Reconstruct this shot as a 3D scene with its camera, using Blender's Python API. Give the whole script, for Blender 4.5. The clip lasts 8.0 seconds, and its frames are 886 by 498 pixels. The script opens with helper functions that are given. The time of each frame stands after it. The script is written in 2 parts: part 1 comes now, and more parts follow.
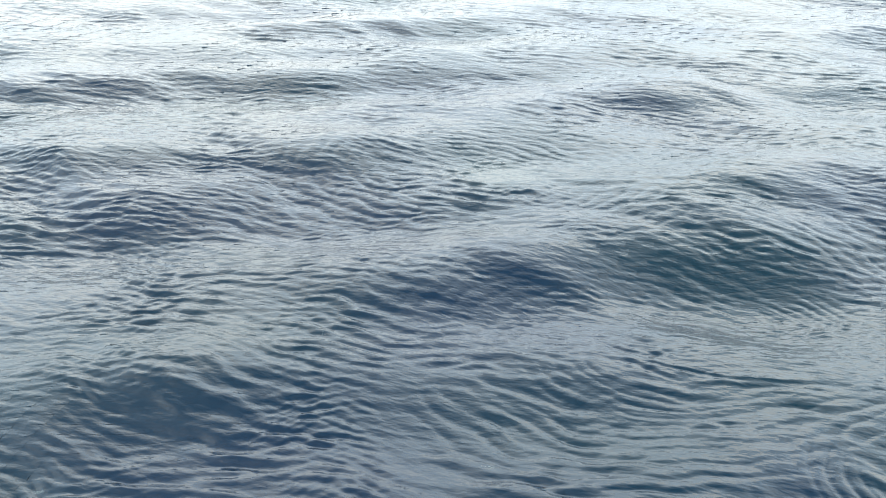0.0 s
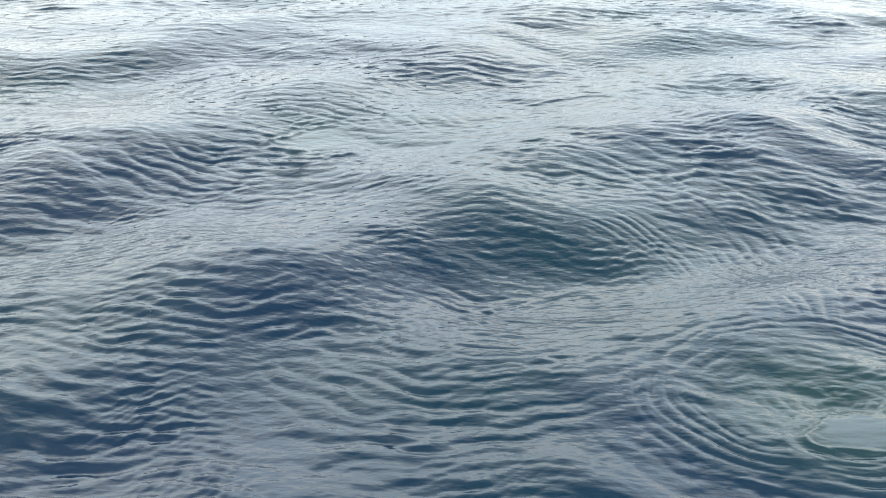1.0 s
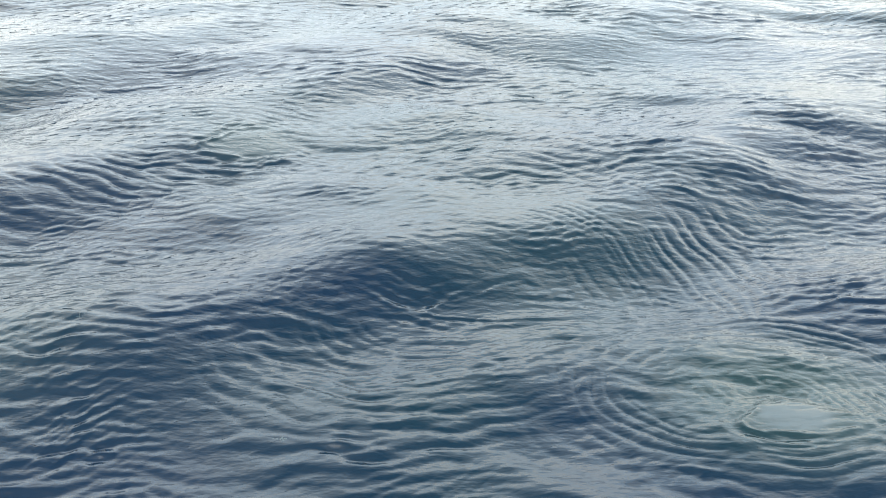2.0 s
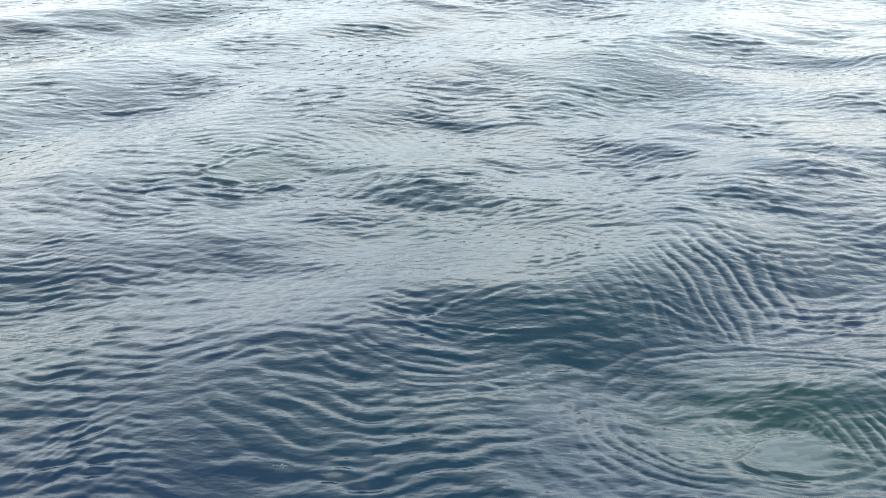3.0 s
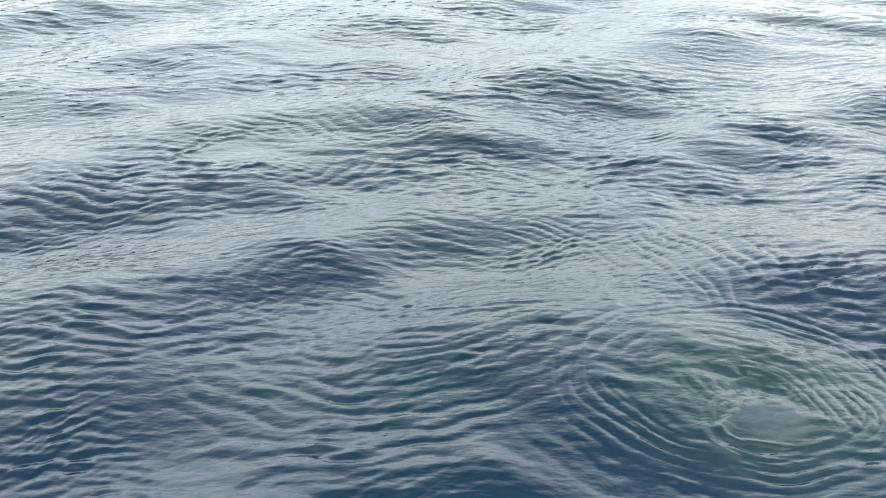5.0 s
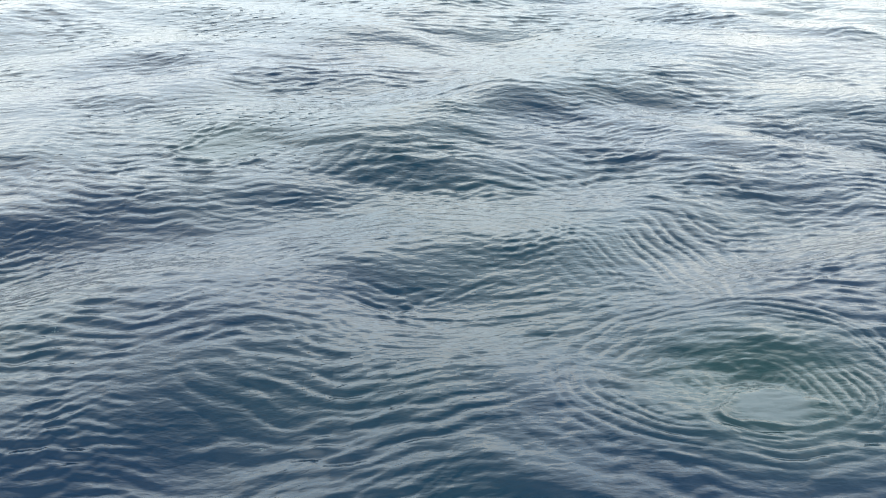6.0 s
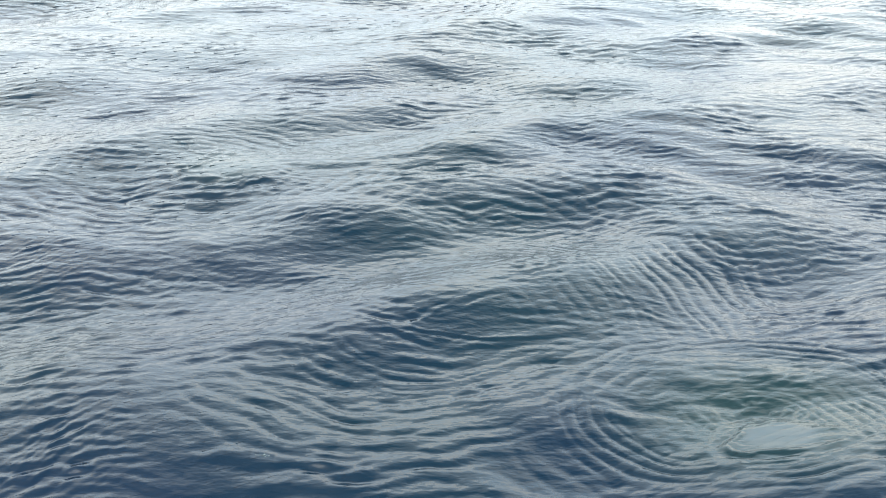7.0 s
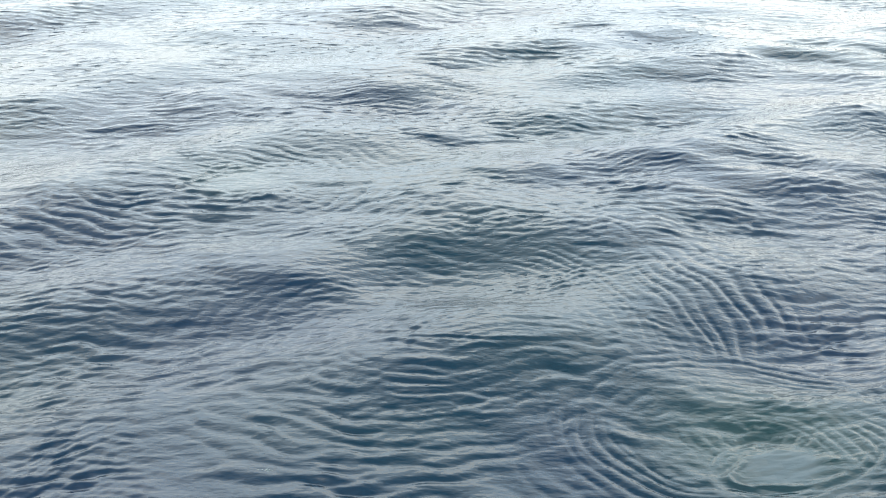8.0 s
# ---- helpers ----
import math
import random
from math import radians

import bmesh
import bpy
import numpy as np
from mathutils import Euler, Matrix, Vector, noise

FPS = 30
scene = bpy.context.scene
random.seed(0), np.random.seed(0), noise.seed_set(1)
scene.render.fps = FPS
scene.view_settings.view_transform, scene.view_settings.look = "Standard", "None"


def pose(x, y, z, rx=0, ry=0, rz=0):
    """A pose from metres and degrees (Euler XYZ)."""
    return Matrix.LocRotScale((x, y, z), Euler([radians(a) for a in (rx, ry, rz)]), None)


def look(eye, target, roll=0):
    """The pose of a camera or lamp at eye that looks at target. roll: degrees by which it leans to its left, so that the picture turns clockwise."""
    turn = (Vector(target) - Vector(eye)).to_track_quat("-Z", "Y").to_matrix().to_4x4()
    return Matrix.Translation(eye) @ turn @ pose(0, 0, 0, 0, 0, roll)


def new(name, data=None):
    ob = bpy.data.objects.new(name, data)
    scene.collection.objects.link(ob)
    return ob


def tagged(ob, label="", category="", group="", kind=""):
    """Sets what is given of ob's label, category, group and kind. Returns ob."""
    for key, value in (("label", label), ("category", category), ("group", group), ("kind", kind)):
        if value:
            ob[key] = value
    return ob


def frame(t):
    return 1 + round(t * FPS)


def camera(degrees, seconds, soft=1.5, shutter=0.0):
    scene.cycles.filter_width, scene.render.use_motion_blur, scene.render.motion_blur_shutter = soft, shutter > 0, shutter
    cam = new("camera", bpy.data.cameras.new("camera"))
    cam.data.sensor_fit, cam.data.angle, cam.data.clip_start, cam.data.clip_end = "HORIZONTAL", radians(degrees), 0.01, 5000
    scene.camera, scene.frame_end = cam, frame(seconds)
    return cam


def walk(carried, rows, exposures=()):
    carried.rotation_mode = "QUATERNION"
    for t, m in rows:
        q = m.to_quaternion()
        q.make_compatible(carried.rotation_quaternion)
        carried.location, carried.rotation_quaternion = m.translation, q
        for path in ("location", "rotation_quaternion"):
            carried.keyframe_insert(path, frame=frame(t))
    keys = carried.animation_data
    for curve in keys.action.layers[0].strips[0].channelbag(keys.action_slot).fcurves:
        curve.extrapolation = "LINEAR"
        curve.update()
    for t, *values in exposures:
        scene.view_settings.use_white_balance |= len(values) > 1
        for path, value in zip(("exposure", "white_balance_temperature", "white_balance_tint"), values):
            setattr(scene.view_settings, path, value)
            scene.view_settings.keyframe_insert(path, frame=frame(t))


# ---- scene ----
cam = camera(52.0, 8.0, soft=1.1)
EYE = 4.0
PATH = [
    (0.0, pose(0, 0, EYE, 63.45, 0, 17.0)),
    (0.5, pose(0, 0, EYE, 62.0, 0, 10.8)),
    (1.0, pose(0, 0, EYE, 60.89, 0, 4.82)),
    (1.5, pose(0, 0, EYE, 60.3, 0, 1.27)),
    (1.7, pose(0, 0, EYE, 60.5, 0, 0.34)),
    (3.0, pose(0, 0, EYE, 62.5, 0, 0.4)),
    (3.5, pose(0, 0, EYE, 62.75, 0, 0.4)),
    (4.0, pose(0, 0, EYE, 62.5, 0, 0.0)),
    (4.5, pose(0, 0, EYE, 61.91, 0, -0.76)),
    (6.0, pose(0, 0, EYE, 61.06, 0, -1.35)),
    (6.5, pose(0, 0, EYE, 61.74, 0, -1.1)),
    (7.0, pose(0, 0, EYE, 62.58, 0, -0.84)),
    (7.5, pose(0, 0, EYE, 63.18, 0, -0.68)),
    (8.0, pose(0, 0, EYE, 63.43, 0, -0.59)),
]
walk(cam, PATH)

# ---- light ----
SUN_UP, SUN_TURN = 38.0, 205.0
CLOUD = 47.0
world = bpy.data.worlds.new("sky")
scene.world = world
world.use_nodes = True
wn = world.node_tree.nodes
sky = wn.new("ShaderNodeTexSky")
sky.sky_type, sky.sun_disc = "NISHITA", False
sky.sun_elevation, sky.sun_rotation = radians(SUN_UP), radians(SUN_TURN)
sky.dust_density, sky.air_density, sky.ozone_density = 2.0, 1.0, 1.0
# pale high cloud over the blue, thicker towards the horizon
wl = world.node_tree.links
spot = wn.new("ShaderNodeTexCoord")
split = wn.new("ShaderNodeSeparateXYZ")
wl.new(spot.outputs["Generated"], split.inputs[0])
thick = wn.new("ShaderNodeMapRange")
for key, value in (("From Min", 0.50), ("From Max", 0.96), ("To Min", 1.1), ("To Max", 0.10)):
    thick.inputs[key].default_value = value
wl.new(split.outputs[2], thick.inputs["Value"])
cloud = wn.new("ShaderNodeTexNoise")
cloud.inputs["Scale"].default_value, cloud.inputs["Detail"].default_value = 2.2, 4.0
wl.new(spot.outputs["Generated"], cloud.inputs["Vector"])
cover = wn.new("ShaderNodeMath")
cover.operation, cover.use_clamp = "MULTIPLY_ADD", True
cover.inputs[1].default_value = 0.5
wl.new(cloud.outputs[0], cover.inputs[0])
shift = wn.new("ShaderNodeMath")
shift.inputs[1].default_value = -0.25
wl.new(thick.outputs[0], shift.inputs[0])
wl.new(shift.outputs[0], cover.inputs[2])
veil = wn.new("ShaderNodeMix")
veil.data_type = "RGBA"
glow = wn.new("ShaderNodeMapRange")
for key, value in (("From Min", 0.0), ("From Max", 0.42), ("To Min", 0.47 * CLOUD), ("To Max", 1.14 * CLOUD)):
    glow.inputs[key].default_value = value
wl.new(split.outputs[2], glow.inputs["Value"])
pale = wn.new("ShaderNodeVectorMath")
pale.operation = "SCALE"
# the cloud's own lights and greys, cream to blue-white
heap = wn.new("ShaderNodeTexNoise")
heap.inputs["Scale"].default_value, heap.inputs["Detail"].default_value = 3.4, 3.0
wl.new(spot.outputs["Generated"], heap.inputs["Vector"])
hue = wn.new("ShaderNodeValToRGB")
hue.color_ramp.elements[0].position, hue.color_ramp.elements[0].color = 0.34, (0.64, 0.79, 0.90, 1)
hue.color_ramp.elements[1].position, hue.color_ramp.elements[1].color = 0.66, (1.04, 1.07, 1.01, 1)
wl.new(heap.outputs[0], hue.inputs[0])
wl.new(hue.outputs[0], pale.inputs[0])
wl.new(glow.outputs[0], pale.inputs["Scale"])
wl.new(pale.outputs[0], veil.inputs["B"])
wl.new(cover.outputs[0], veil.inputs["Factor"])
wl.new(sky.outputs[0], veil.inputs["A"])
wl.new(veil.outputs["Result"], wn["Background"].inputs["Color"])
wn["Background"].inputs["Strength"].default_value = 0.10
sun = new("sun", bpy.data.lights.new("sun", "SUN"))
sun.data.energy, sun.data.angle, sun.data.color = 0.6, radians(30), (1, 0.96, 0.9)
sun.matrix_world = look((0, 0, 30), Vector((0, 0, 30)) - Vector((math.sin(radians(SUN_TURN)) * math.cos(radians(SUN_UP)),
                        math.cos(radians(SUN_TURN)) * math.cos(radians(SUN_UP)), math.sin(radians(SUN_UP)))))


# ---- materials ----
def water_material():
    mat = bpy.data.materials.new("sea_water")
    mat.use_nodes = True
    n, l = mat.node_tree.nodes, mat.node_tree.links
    b = n["Principled BSDF"]
    b.inputs["IOR"].default_value = 1.333
    b.inputs["Roughness"].default_value = 0.035
    uv = n.new("ShaderNodeUVMap")
    uv.uv_map = "place"

    def grain(scale, stretch, turn, detail=2.0):
        m = n.new("ShaderNodeMapping")
        m.inputs["Scale"].default_value = (scale / stretch, scale, 1)
        m.inputs["Rotation"].default_value = (0, 0, radians(turn))
        l.new(uv.outputs[0], m.inputs[0])
        t = n.new("ShaderNodeTexNoise")
        t.noise_dimensions = "2D"
        t.inputs["Scale"].default_value, t.inputs["Detail"].default_value = 1.0, detail
        l.new(m.outputs[0], t.inputs[0])
        return t.outputs[0]

    tone = n.new("ShaderNodeValToRGB")
    tone.color_ramp.elements[0].position, tone.color_ramp.elements[0].color = 0.35, (0.004, 0.014, 0.030, 1)
    tone.color_ramp.elements[1].position, tone.color_ramp.elements[1].color = 0.65, (0.004, 0.017, 0.027, 1)
    l.new(grain(0.35, 1.5, 10), tone.inputs[0])
    colour = tone.outputs[0]
    # paler, greener and smoother ovals over the upwellings
    smooth = None
    for cx, cy, ax, ay, inner, paler in ((2.43, 5.1, 1.5, 1.1, 0.2, (0.010, 0.026, 0.029, 1)), (2.37, 4.86, 0.28, 0.19, 0.7, (0.024, 0.040, 0.046, 1)), (-2.3, 9.8, 0.7, 0.7, 0.3, (0.016, 0.030, 0.036, 1))):
        gap = n.new("ShaderNodeVectorMath")
        gap.operation = "SUBTRACT"
        gap.inputs[1].default_value = (cx, cy, 0)
        l.new(uv.outputs[0], gap.inputs[0])
        oval = n.new("ShaderNodeVectorMath")
        oval.operation = "MULTIPLY"
        oval.inputs[1].default_value = (1 / ax, 1 / ay, 0)
        l.new(gap.outputs[0], oval.inputs[0])
        reach = n.new("ShaderNodeVectorMath")
        reach.operation = "LENGTH"
        l.new(oval.outputs[0], reach.inputs[0])
        ease = n.new("ShaderNodeMapRange")
        ease.interpolation_type = "SMOOTHSTEP"
        for key, value in (("From Min", inner), ("From Max", 1.1), ("To Min", 1.0), ("To Max", 0.0)):
            ease.inputs[key].default_value = value
        l.new(reach.outputs["Value"], ease.inputs["Value"])
        mix = n.new("ShaderNodeMix")
        mix.data_type = "RGBA"
        mix.inputs["B"].default_value = paler
        l.new(ease.outputs[0], mix.inputs["Factor"])
        l.new(colour, mix.inputs["A"])
        colour = mix.outputs["Result"]
        if ax < 0.5:
            smooth = n.new("ShaderNodeMath")
            smooth.operation = "SUBTRACT"
            smooth.inputs[0].default_value = 1.0
            part = n.new("ShaderNodeMath")
            part.operation = "MULTIPLY"
            part.inputs[1].default_value = 0.7
            l.new(ease.outputs[0], part.inputs[0])
            l.new(part.outputs[0], smooth.inputs[1])
    l.new(colour, b.inputs["Base Color"])
    last = None
    for scale, stretch, turn, size in ((9.0, 3.0, 6, 0.009), (22.0, 2.4, -8, 0.005)):
        bump = n.new("ShaderNodeBump")
        bump.inputs["Distance"].default_value = size
        l.new(smooth.outputs[0], bump.inputs["Strength"])
        l.new(grain(scale, stretch, turn), bump.inputs["Height"])
        if last:
            l.new(last.outputs[0], bump.inputs["Normal"])
        last = bump
    l.new(last.outputs[0], b.inputs["Normal"])
    return mat


SEA = water_material()

# ---- the water: ripples that stand in the stream, and a swell that runs through them ----
rng = np.random.default_rng(7)
TAU = 2 * math.pi


def wave_set(count, short, long, spread, heading, steep):
    """Rows of wave number (x, y), height and phase, evenly spread over the logarithm of the length."""
    length = np.exp(rng.uniform(np.log(short), np.log(long), count))
    way = radians(heading) + rng.normal(0, radians(spread), count)
    k = TAU / length
    return np.stack([k * np.sin(way), k * np.cos(way), steep / k * rng.uniform(0.6, 1.4, count), rng.uniform(0, TAU, count)], 1)


RIPPLES = [(wave_set(20, 0.07, 0.15, 17, 4, 0.027), 0.7), (wave_set(22, 0.13, 0.34, 20, -3, 0.025), 1.4), (wave_set(16, 0.40, 1.2, 26, 6, 0.019), 2.6)]
PATCHES = [wave_set(6, 1.3 * s, 3.0 * s, 80, 0, 1.0) for _, s in RIPPLES]
# smooth upwellings: centre, half axes, rim height
BOILS = [(2.37, 4.85, 0.30, 0.19, 0.004), (0.38, 6.36, 0.50, 0.17, 0.003), (-2.25, 9.7, 0.48, 0.36, 0.008)]
# rings of ripples held by the outflow: centre, inner and outer radius, length, steepness, middle angle, half angle, squeeze across
RING_SIZE = 1.6
RINGS = [
    # round the upwelling nearest to the eye
    (2.20, 5.25, 0.60, 1.03, 0.066, 0.20, 235, 82, 0.68), (2.35, 5.25, 0.68, 1.05, 0.075, 0.17, 55, 60, 0.75), (2.30, 5.25, 0.75, 1.05, 0.070, 0.16, 125, 40, 0.70),
    (2.60, 5.00, 0.22, 0.75, 0.065, 0.16, 350, 45, 0.80), (2.32, 5.24, 0.06, 0.34, 0.055, 0.08, 90, 400, 0.60), (1.50, 5.60, 0.10, 0.35, 0.055, 0.09, 300, 60, 0.80),
    (2.37, 4.85, 0.20, 0.36, 0.050, 0.13, 215, 90, 0.62), (1.68, 4.70, 0.95, 1.60, 0.080, 0.08, 20, 20, 1.0), (2.30, 5.10, 0.25, 1.40, 0.090, 0.06, 0, 400, 0.65),
    # round the broad one in the middle
    (-0.2, 6.34, 0.85, 1.95, 0.130, 0.15, 262, 56, 0.75), (-0.1, 6.34, 0.45, 0.95, 0.080, 0.14, 255, 70, 0.75), (0.0, 6.34, 1.90, 3.50, 0.130, 0.13, 14, 24, 1.0),
    (0.0, 6.34, 1.50, 2.20, 0.085, 0.10, 35, 40, 1.0), (0.0, 6.34, 2.30, 4.00, 0.150, 0.07, 55, 24, 1.0), (0.0, 6.34, 0.40, 2.40, 0.120, 0.04, 0, 400, 0.8),
    # round the far one
    (-2.36, 9.7, 0.45, 2.40, 0.130, 0.06, 0, 400, 0.8), (-2.6, 9.6, 0.60, 1.70, 0.135, 0.20, 80, 65, 0.8), (-2.8, 9.7, 0.45, 1.90, 0.140, 0.22, 242, 48, 0.6),
]


def waves(rows, x, y):
    out = np.zeros_like(x)
    for kx, ky, a, p in rows:
        out += a * np.sin(kx * x + ky * y + p)
    return out


def ripple_height(x, y):
    """Height of the standing ripples at points of the plan."""
    calm = np.ones_like(x)
    extra = np.zeros_like(x)
    bend = 0.05 * np.sin(2.1 * x + 1.3 * y) + 0.04 * np.sin(-3.7 * x + 2.9 * y + 1) + 0.02 * np.sin(6.1 * x + 7.3 * y + 2)
    for cx, cy, ax, ay, rim in BOILS:
        if np.abs(x - cx).min() > 3 * ax + 0.5 or np.abs(y - cy).min() > 3 * ay + 0.5:
            continue
        turn = np.arctan2((y - cy) / ay, (x - cx) / ax)
        d = np.hypot((x - cx) / ax, (y - cy) / ay) * (1 + 1.8 * bend) * (1 - 0.16 * np.cos(3 * turn - 4.71) - 0.06 * np.cos(5 * turn + 1))
        calm *= 1 - 0.88 * np.exp(-d ** 6)
        extra += rim * (0.55 - 0.45 * np.cos(turn - 0.6)) * (np.exp(-((d - 1.08) / 0.10) ** 2) - 0.5 * np.exp(-((d - 1.32) / 0.10) ** 2) + 0.3 * np.exp(-((d - 1.55) / 0.1) ** 2))
    for cx, cy, r0, r1, length, steep, mid, half, squeeze in RINGS:
        if np.abs(x - cx).min() > r1 / squeeze + 0.4 or np.abs(y - cy).min() > r1 + 0.4:
            continue
        d = np.hypot((x - cx) * squeeze, y - cy) + bend * r1 * 0.16
        turn = (np.degrees(np.arctan2(y - cy, x - cx)) - mid + 180) % 360 - 180
        u = np.clip((d - r0) / (r1 - r0), 0, 1)
        fade = np.sin(math.pi * u) ** 0.8 * np.clip((1 - np.abs(turn) / half) * 2.2, 0, 1)
        fade *= np.clip(0.70 + 0.30 * np.sin(7 * np.radians(turn) + 9 * bend + cx) + 0.25 * np.sin(4.3 * x - 5.2 * y + cx) + 0.2 * np.sin(7.7 * x + 6.1 * y), 0.1, 1.2)
        phase = TAU * (d - r0) / length * (1 - 0.18 * u) + 0.9 * np.sin(5.3 * x - 8.1 * y + cx) + 0.6 * np.sin(13 * x + 6 * y + cy)
        extra += steep * length / TAU * fade * (np.sin(phase) + 0.22 * np.cos(2 * phase))
        calm *= 1 - 0.65 * np.minimum(fade, 1)
    out = np.zeros_like(x)
    x, y = (x + 0.09 * np.sin(1.7 * x + 2.3 * y) + 0.04 * np.sin(4.1 * x - 3.2 * y + 1),
            y + 0.07 * np.sin(2.6 * x - 1.1 * y + 2) + 0.03 * np.sin(5.3 * x + 2.2 * y) + 0.012 * np.sin(11 * x - 4 * y))
    for (rows, size), patch in zip(RIPPLES, PATCHES):
        m = np.zeros_like(x)
        for kx, ky, _, p in patch:
            m += np.sin(kx * x + ky * y + p)
        out += waves(rows, x, y) * np.clip(0.80 + 0.30 * m, 0.42, 1.6) * np.clip(1.9 - y / (14 * size), 0.15, 1)
    return (out * calm + RING_SIZE * extra) * np.clip(2.05 - 0.085 * y, 0.95, 1.65)


# swell: way it runs (degrees from straight ahead), length, beat in the stream, steepness, phase
SWELL = [
    (150.0, 2.57, 1.47, 0.0239, 0.83),
    (157.5, 1.70, 1.81, 0.0171, -1.09),
    (142.5, 3.88, 0.40, 0.0187, 0.06),
    (165.0, 1.70, 1.20, 0.0162, -2.66),
    (135.0, 4.77, 1.08, 0.0275, -2.19),
    (150.0, 3.16, 1.77, 0.0242, -0.57),
    (195.0, 2.32, 1.55, 0.0231, -0.64),
    (157.5, 1.70, 2.41, 0.0212, -1.79),
    (165.0, 1.88, 1.72, 0.0185, -2.49),
    (210.0, 1.88, 4.00, 0.0185, 2.93),
    (165.0, 5.87, 0.97, 0.0215, -0.06),
    (150.0, 1.70, 5.42, 0.0183, -2.06),
    (172.5, 4.31, 0.00, 0.0137, -2.45),
    (127.5, 3.16, 0.00, 0.0203, 1.06),
    (127.5, 1.70, 1.81, 0.0189, -1.39),
    (225.0, 2.85, 2.33, 0.0172, -1.87),
]
SWELL_SIZE = 2.6
SKEW = 0.42  # how far the rows of water lean along the crests


def swell(x, y, t, w):
    """Height and slopes of the running swell, evened over a piece of width w."""
    h = sx = sy = 0.0
    for way, length, beat, steep, phase in SWELL:
        k = TAU / length
        kx, ky = k * math.sin(radians(way)), k * math.cos(radians(way))
        a = kx * x + ky * y - beat * t + phase
        steep *= SWELL_SIZE * math.exp(-(0.8 * (ky - 0.3 * kx) * w) ** 2 - (0.9 * (kx + SKEW * ky) * w) ** 2)
        h += steep / k * np.sin(a)
        sx += steep / k * kx * np.cos(a)
        sy += steep / k * ky * np.cos(a)
    return h, sx, sy


STEPS = np.arange(33) * 0.25
water = tagged(new("water"), "rippled blue-grey sea water with smooth upwelling patches", "water", kind="structure")
PIECES = []


def wave_piece(x0, x1, y0, y1, nx, ny):
    """One rigid piece of the water's surface, long side along the swell's crests, with a short lip down all round."""
    lap, drop = 0.02 * (y1 - y0), 0.16 * (y1 - y0)
    xs = np.concatenate([[x0], np.linspace(x0, x1, nx), [x1]])
    ys = np.concatenate([[y0], np.linspace(y0, y1, ny), [y1]])
    gx, gy = (g.ravel() for g in np.meshgrid(xs, ys))
    gy = gy + SKEW * gx
    e = 0.004
    z, zx, zy = np.split(ripple_height(np.concatenate([gx, gx + e, gx]), np.concatenate([gy, gy, gy + e])), 3)
    nx_, ny_ = (z - zx) / e, (z - zy) / e
    place = np.stack([gx, gy], 1)
    lip = np.zeros((3, len(ys), len(xs)))
    lip[0, :, 0], lip[0, :, -1] = -lap, lap
    lip[1, 0, :], lip[1, -1, :] = -lap, lap
    lip[2, 0, :] = lip[2, -1, :] = lip[2, :, 0] = lip[2, :, -1] = drop
    gx, gy, z = gx + lip[0].ravel(), gy + lip[1].ravel(), z - lip[2].ravel()
    cx = (x0 + x1) / 2
    cy = (y0 + y1) / 2 + SKEW * cx
    w, h = len(xs), len(ys)
    i = (np.arange(h - 1)[:, None] * w + np.arange(w - 1)).ravel()
    quads = np.stack([i, i + 1, i + w + 1, i + w], 1)
    me = bpy.data.meshes.new("wave_piece")
    me.vertices.add(w * h)
    me.vertices.foreach_set("co", np.stack([gx - cx, gy - cy, z], 1).astype(np.float32).ravel())
    me.loops.add(quads.size)
    me.loops.foreach_set("vertex_index", quads.ravel().astype(np.int32))
    me.polygons.add(len(quads))
    me.polygons.foreach_set("loop_start", np.arange(0, quads.size, 4, dtype=np.int32))
    me.update(calc_edges=True)
    me.polygons.foreach_set("use_smooth", np.ones(len(quads), bool))
    uv = me.uv_layers.new(name="place")
    uv.data.foreach_set("uv", place[quads.ravel()].astype(np.float32).ravel())
    up = np.stack([nx_, ny_, np.ones_like(z)], 1)
    up /= np.linalg.norm(up, axis=1, keepdims=True)
    me.attributes.new("custom_normal", "FLOAT_VECTOR", "POINT").data.foreach_set("vector", up.astype(np.float32).ravel())
    me.materials.append(SEA)
    ob = new("wave_piece", me)
    ob.parent = water
    PIECES.append((ob, cx, cy, (y1 - y0) * (1 + 0.025 * max(0.0, cy - 8))))


NEAR, FAR, SHORE = 2.5, 24.0, 3.3


def sides(y):
    """The moving water's left and right ends in the row that starts at y."""
    return (-1.0 * y - 1.4) / (1 + 1.0 * SKEW), (0.47 * y + 1.3) / (1 - 0.47 * SKEW)


def build_water():
    y = NEAR
    row = 0
    while y < FAR:
        w = 0.045 + 0.0108 * y
        left, right = sides(y)
        n = round((right - left) / (2.0 * w))
        step = (right - left) / n
        off = (row % 3 - 1) * step / 3
        for i in range(n):
            x = left + i * step + off
            if math.hypot(x, y + SKEW * x) > SHORE:
                wave_piece(x, x + step, y, y + w, *((25, 13) if y < 4.4 else (17, 9)))
        y += w
        row += 1


build_water()


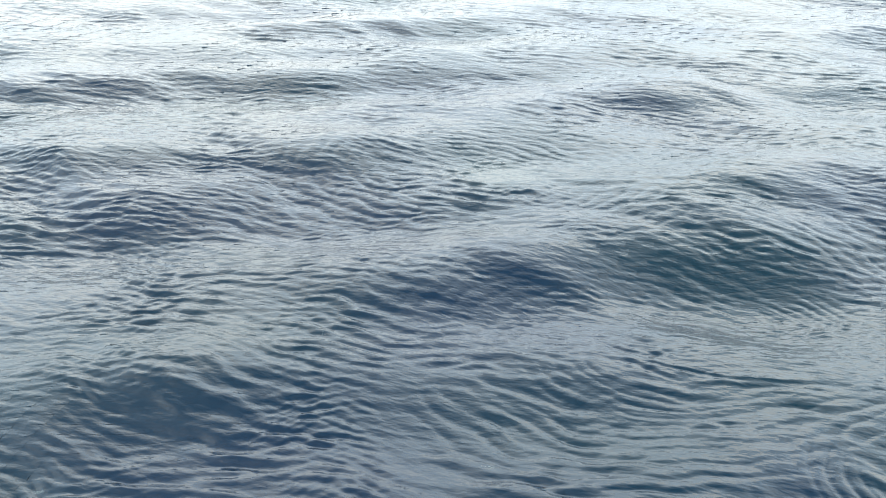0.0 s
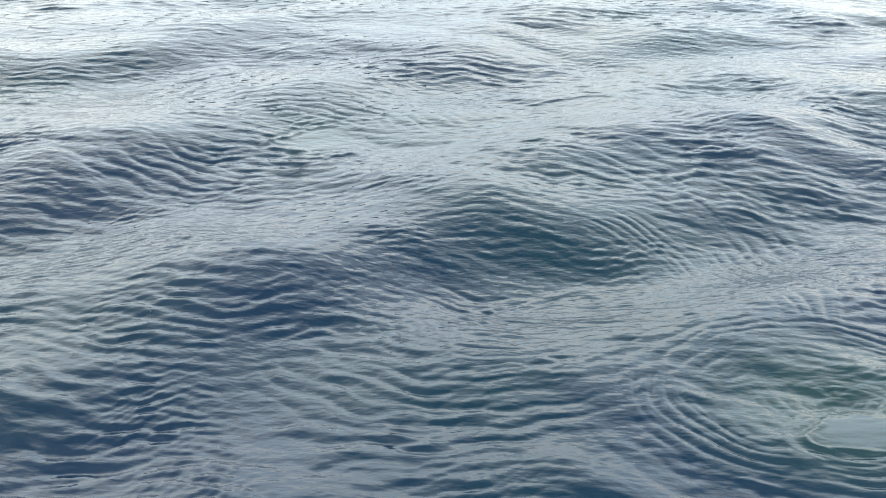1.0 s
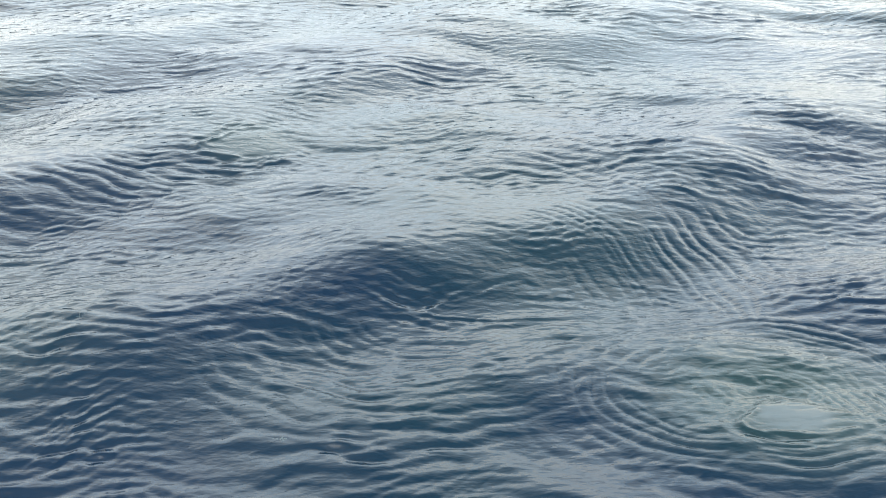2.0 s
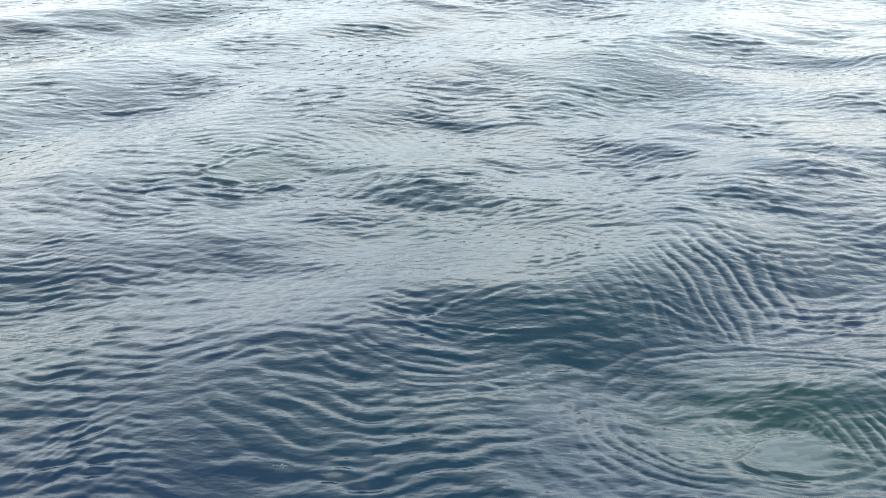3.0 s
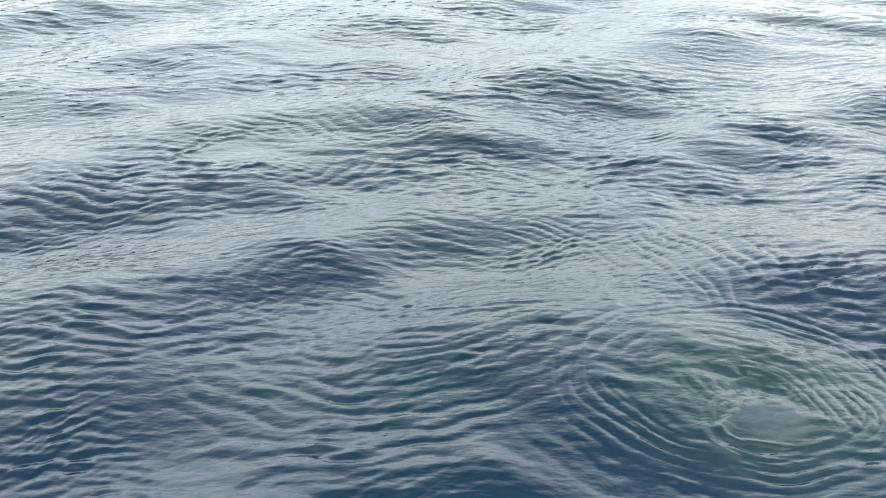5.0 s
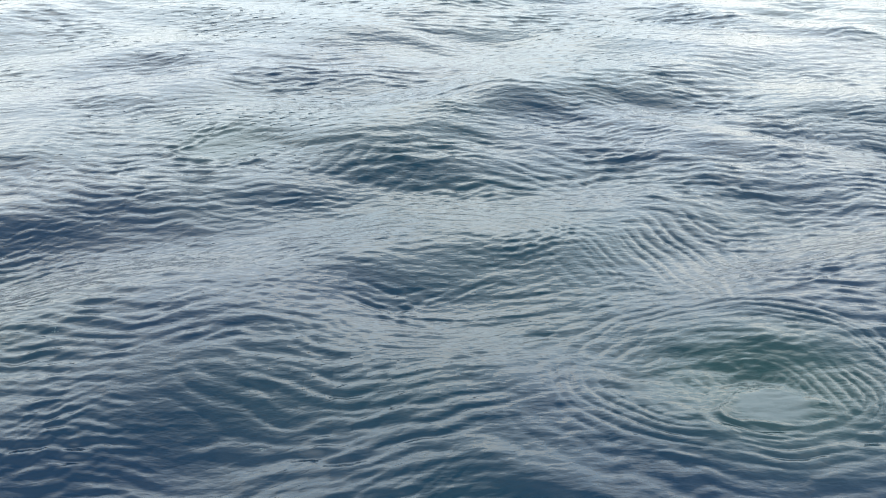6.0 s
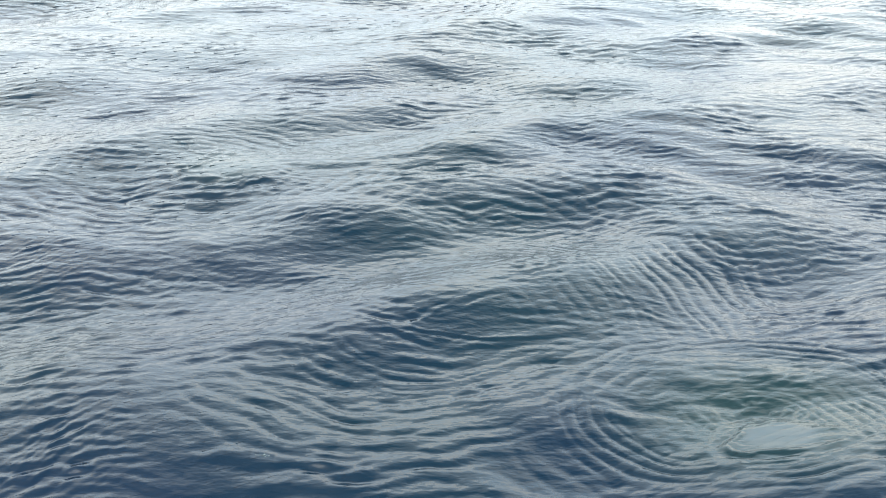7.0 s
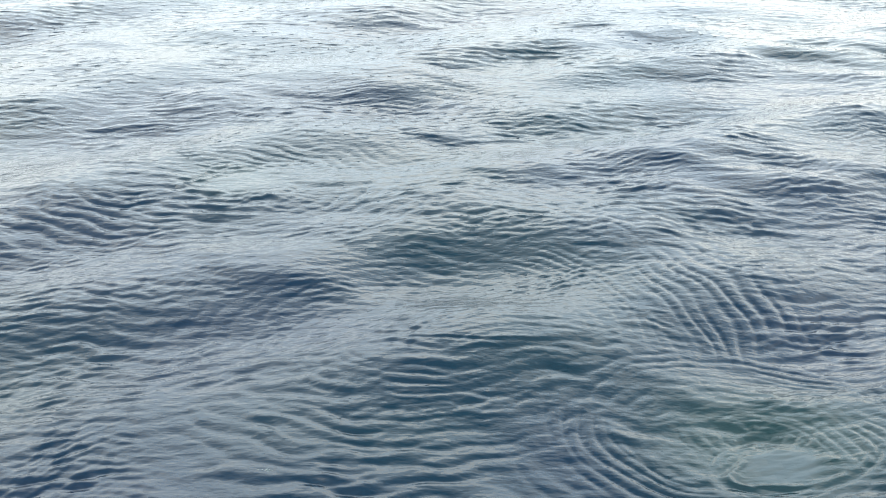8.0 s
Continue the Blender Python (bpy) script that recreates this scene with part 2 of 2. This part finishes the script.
def distant_sea():
    """One sheet of sea out to the horizon, in the same swell; it dips under the moving pieces."""
    near = np.linspace(-45, 45, 321)
    out = 45 * 1.35 ** np.arange(1, 16)
    line = np.concatenate([-out[::-1], near, out])
    gx, gy = (g.ravel() for g in np.meshgrid(line, line))
    row = gy - SKEW * gx
    left, right = sides(row)
    inside = np.minimum.reduce([row - NEAR, FAR - row, gx - left, right - gx, np.hypot(gx, gy) - SHORE])
    dip = np.clip(inside / 0.8, 0, 1)
    h = swell(gx, gy, 4.0, 0.2)[0]
    z = h * np.exp(-(np.hypot(gx, gy) / 60) ** 2) - 0.36 * dip - 0.02
    n = len(line)
    i = (np.arange(n - 1)[:, None] * n + np.arange(n - 1)).ravel()
    quads = np.stack([i, i + 1, i + n + 1, i + n], 1)
    me = bpy.data.meshes.new("distant_sea")
    me.from_pydata(np.stack([gx, gy, z], 1).tolist(), [], quads.tolist())
    me.polygons.foreach_set("use_smooth", np.ones(len(quads), bool))
    uv = me.uv_layers.new(name="place")
    uv.data.foreach_set("uv", np.stack([gx, gy], 1)[quads.ravel()].astype(np.float32).ravel())
    me.materials.append(SEA)
    return tagged(new("distant_sea", me), "grey-blue sea in low swell reaching to the horizon", "sea", kind="structure")


distant_sea()

# ---- foam ----
FOAM = bpy.data.materials.new("foam")
FOAM.use_nodes = True
_n, _l = FOAM.node_tree.nodes, FOAM.node_tree.links
_b = _n["Principled BSDF"]
_b.inputs["Roughness"].default_value = 0.35
_t = _n.new("ShaderNodeTexNoise")
_t.inputs["Scale"].default_value = 60.0
_r = _n.new("ShaderNodeValToRGB")
_r.color_ramp.elements[0].color, _r.color_ramp.elements[1].color = (0.06, 0.09, 0.10, 1), (0.15, 0.18, 0.17, 1)
_l.new(_t.outputs[0], _r.inputs[0])
_l.new(_r.outputs[0], _b.inputs["Base Color"])
FOAMS = []


def foam_patch(cx, cy, size, count):
    """A loose raft of half-sunk bubbles and scum."""
    pick = random.Random(round(cx * 100))
    bm = bmesh.new()
    for _ in range(count):
        a, d = pick.uniform(0, TAU), size * pick.random() ** 0.7
        x, y, r = d * math.cos(a), 0.5 * d * math.sin(a), pick.uniform(0.002, 0.005) * (1.2 - 0.6 * d / size)
        z = float(ripple_height(np.array([cx + x]), np.array([cy + y]))[0])
        bmesh.ops.create_icosphere(bm, subdivisions=2, radius=r, matrix=Matrix.Translation((x, y, z)) @ Matrix.Diagonal((1.3, 1.0, 0.6, 1)))
    me = bpy.data.meshes.new("foam_patch")
    bm.to_mesh(me)
    bm.free()
    for p in me.polygons:
        p.use_smooth = True
    me.materials.append(FOAM)
    ob = tagged(new("foam_patch", me), "small raft of pale foam bubbles floating on the water", "foam", "foam on the water", kind="stuff")
    FOAMS.append((ob, cx, cy, 0.08))


foam_patch(-3.87, 3.60, 0.09, 34)
foam_patch(-1.10, 4.68, 0.06, 9)
foam_patch(-2.83, 5.85, 0.05, 7)


def motions():
    for ob, cx, cy, w in PIECES + FOAMS:
        rows = []
        for t, h, sx, sy in zip(STEPS, *swell(cx, cy, STEPS, w)):
            up = Vector((-sx, -sy, 1)).normalized()
            turn = Vector((0, 0, 1)).rotation_difference(up).to_matrix().to_4x4()
            rows.append((float(t), Matrix.Translation((cx, cy, h)) @ turn))
        walk(ob, rows)


motions()
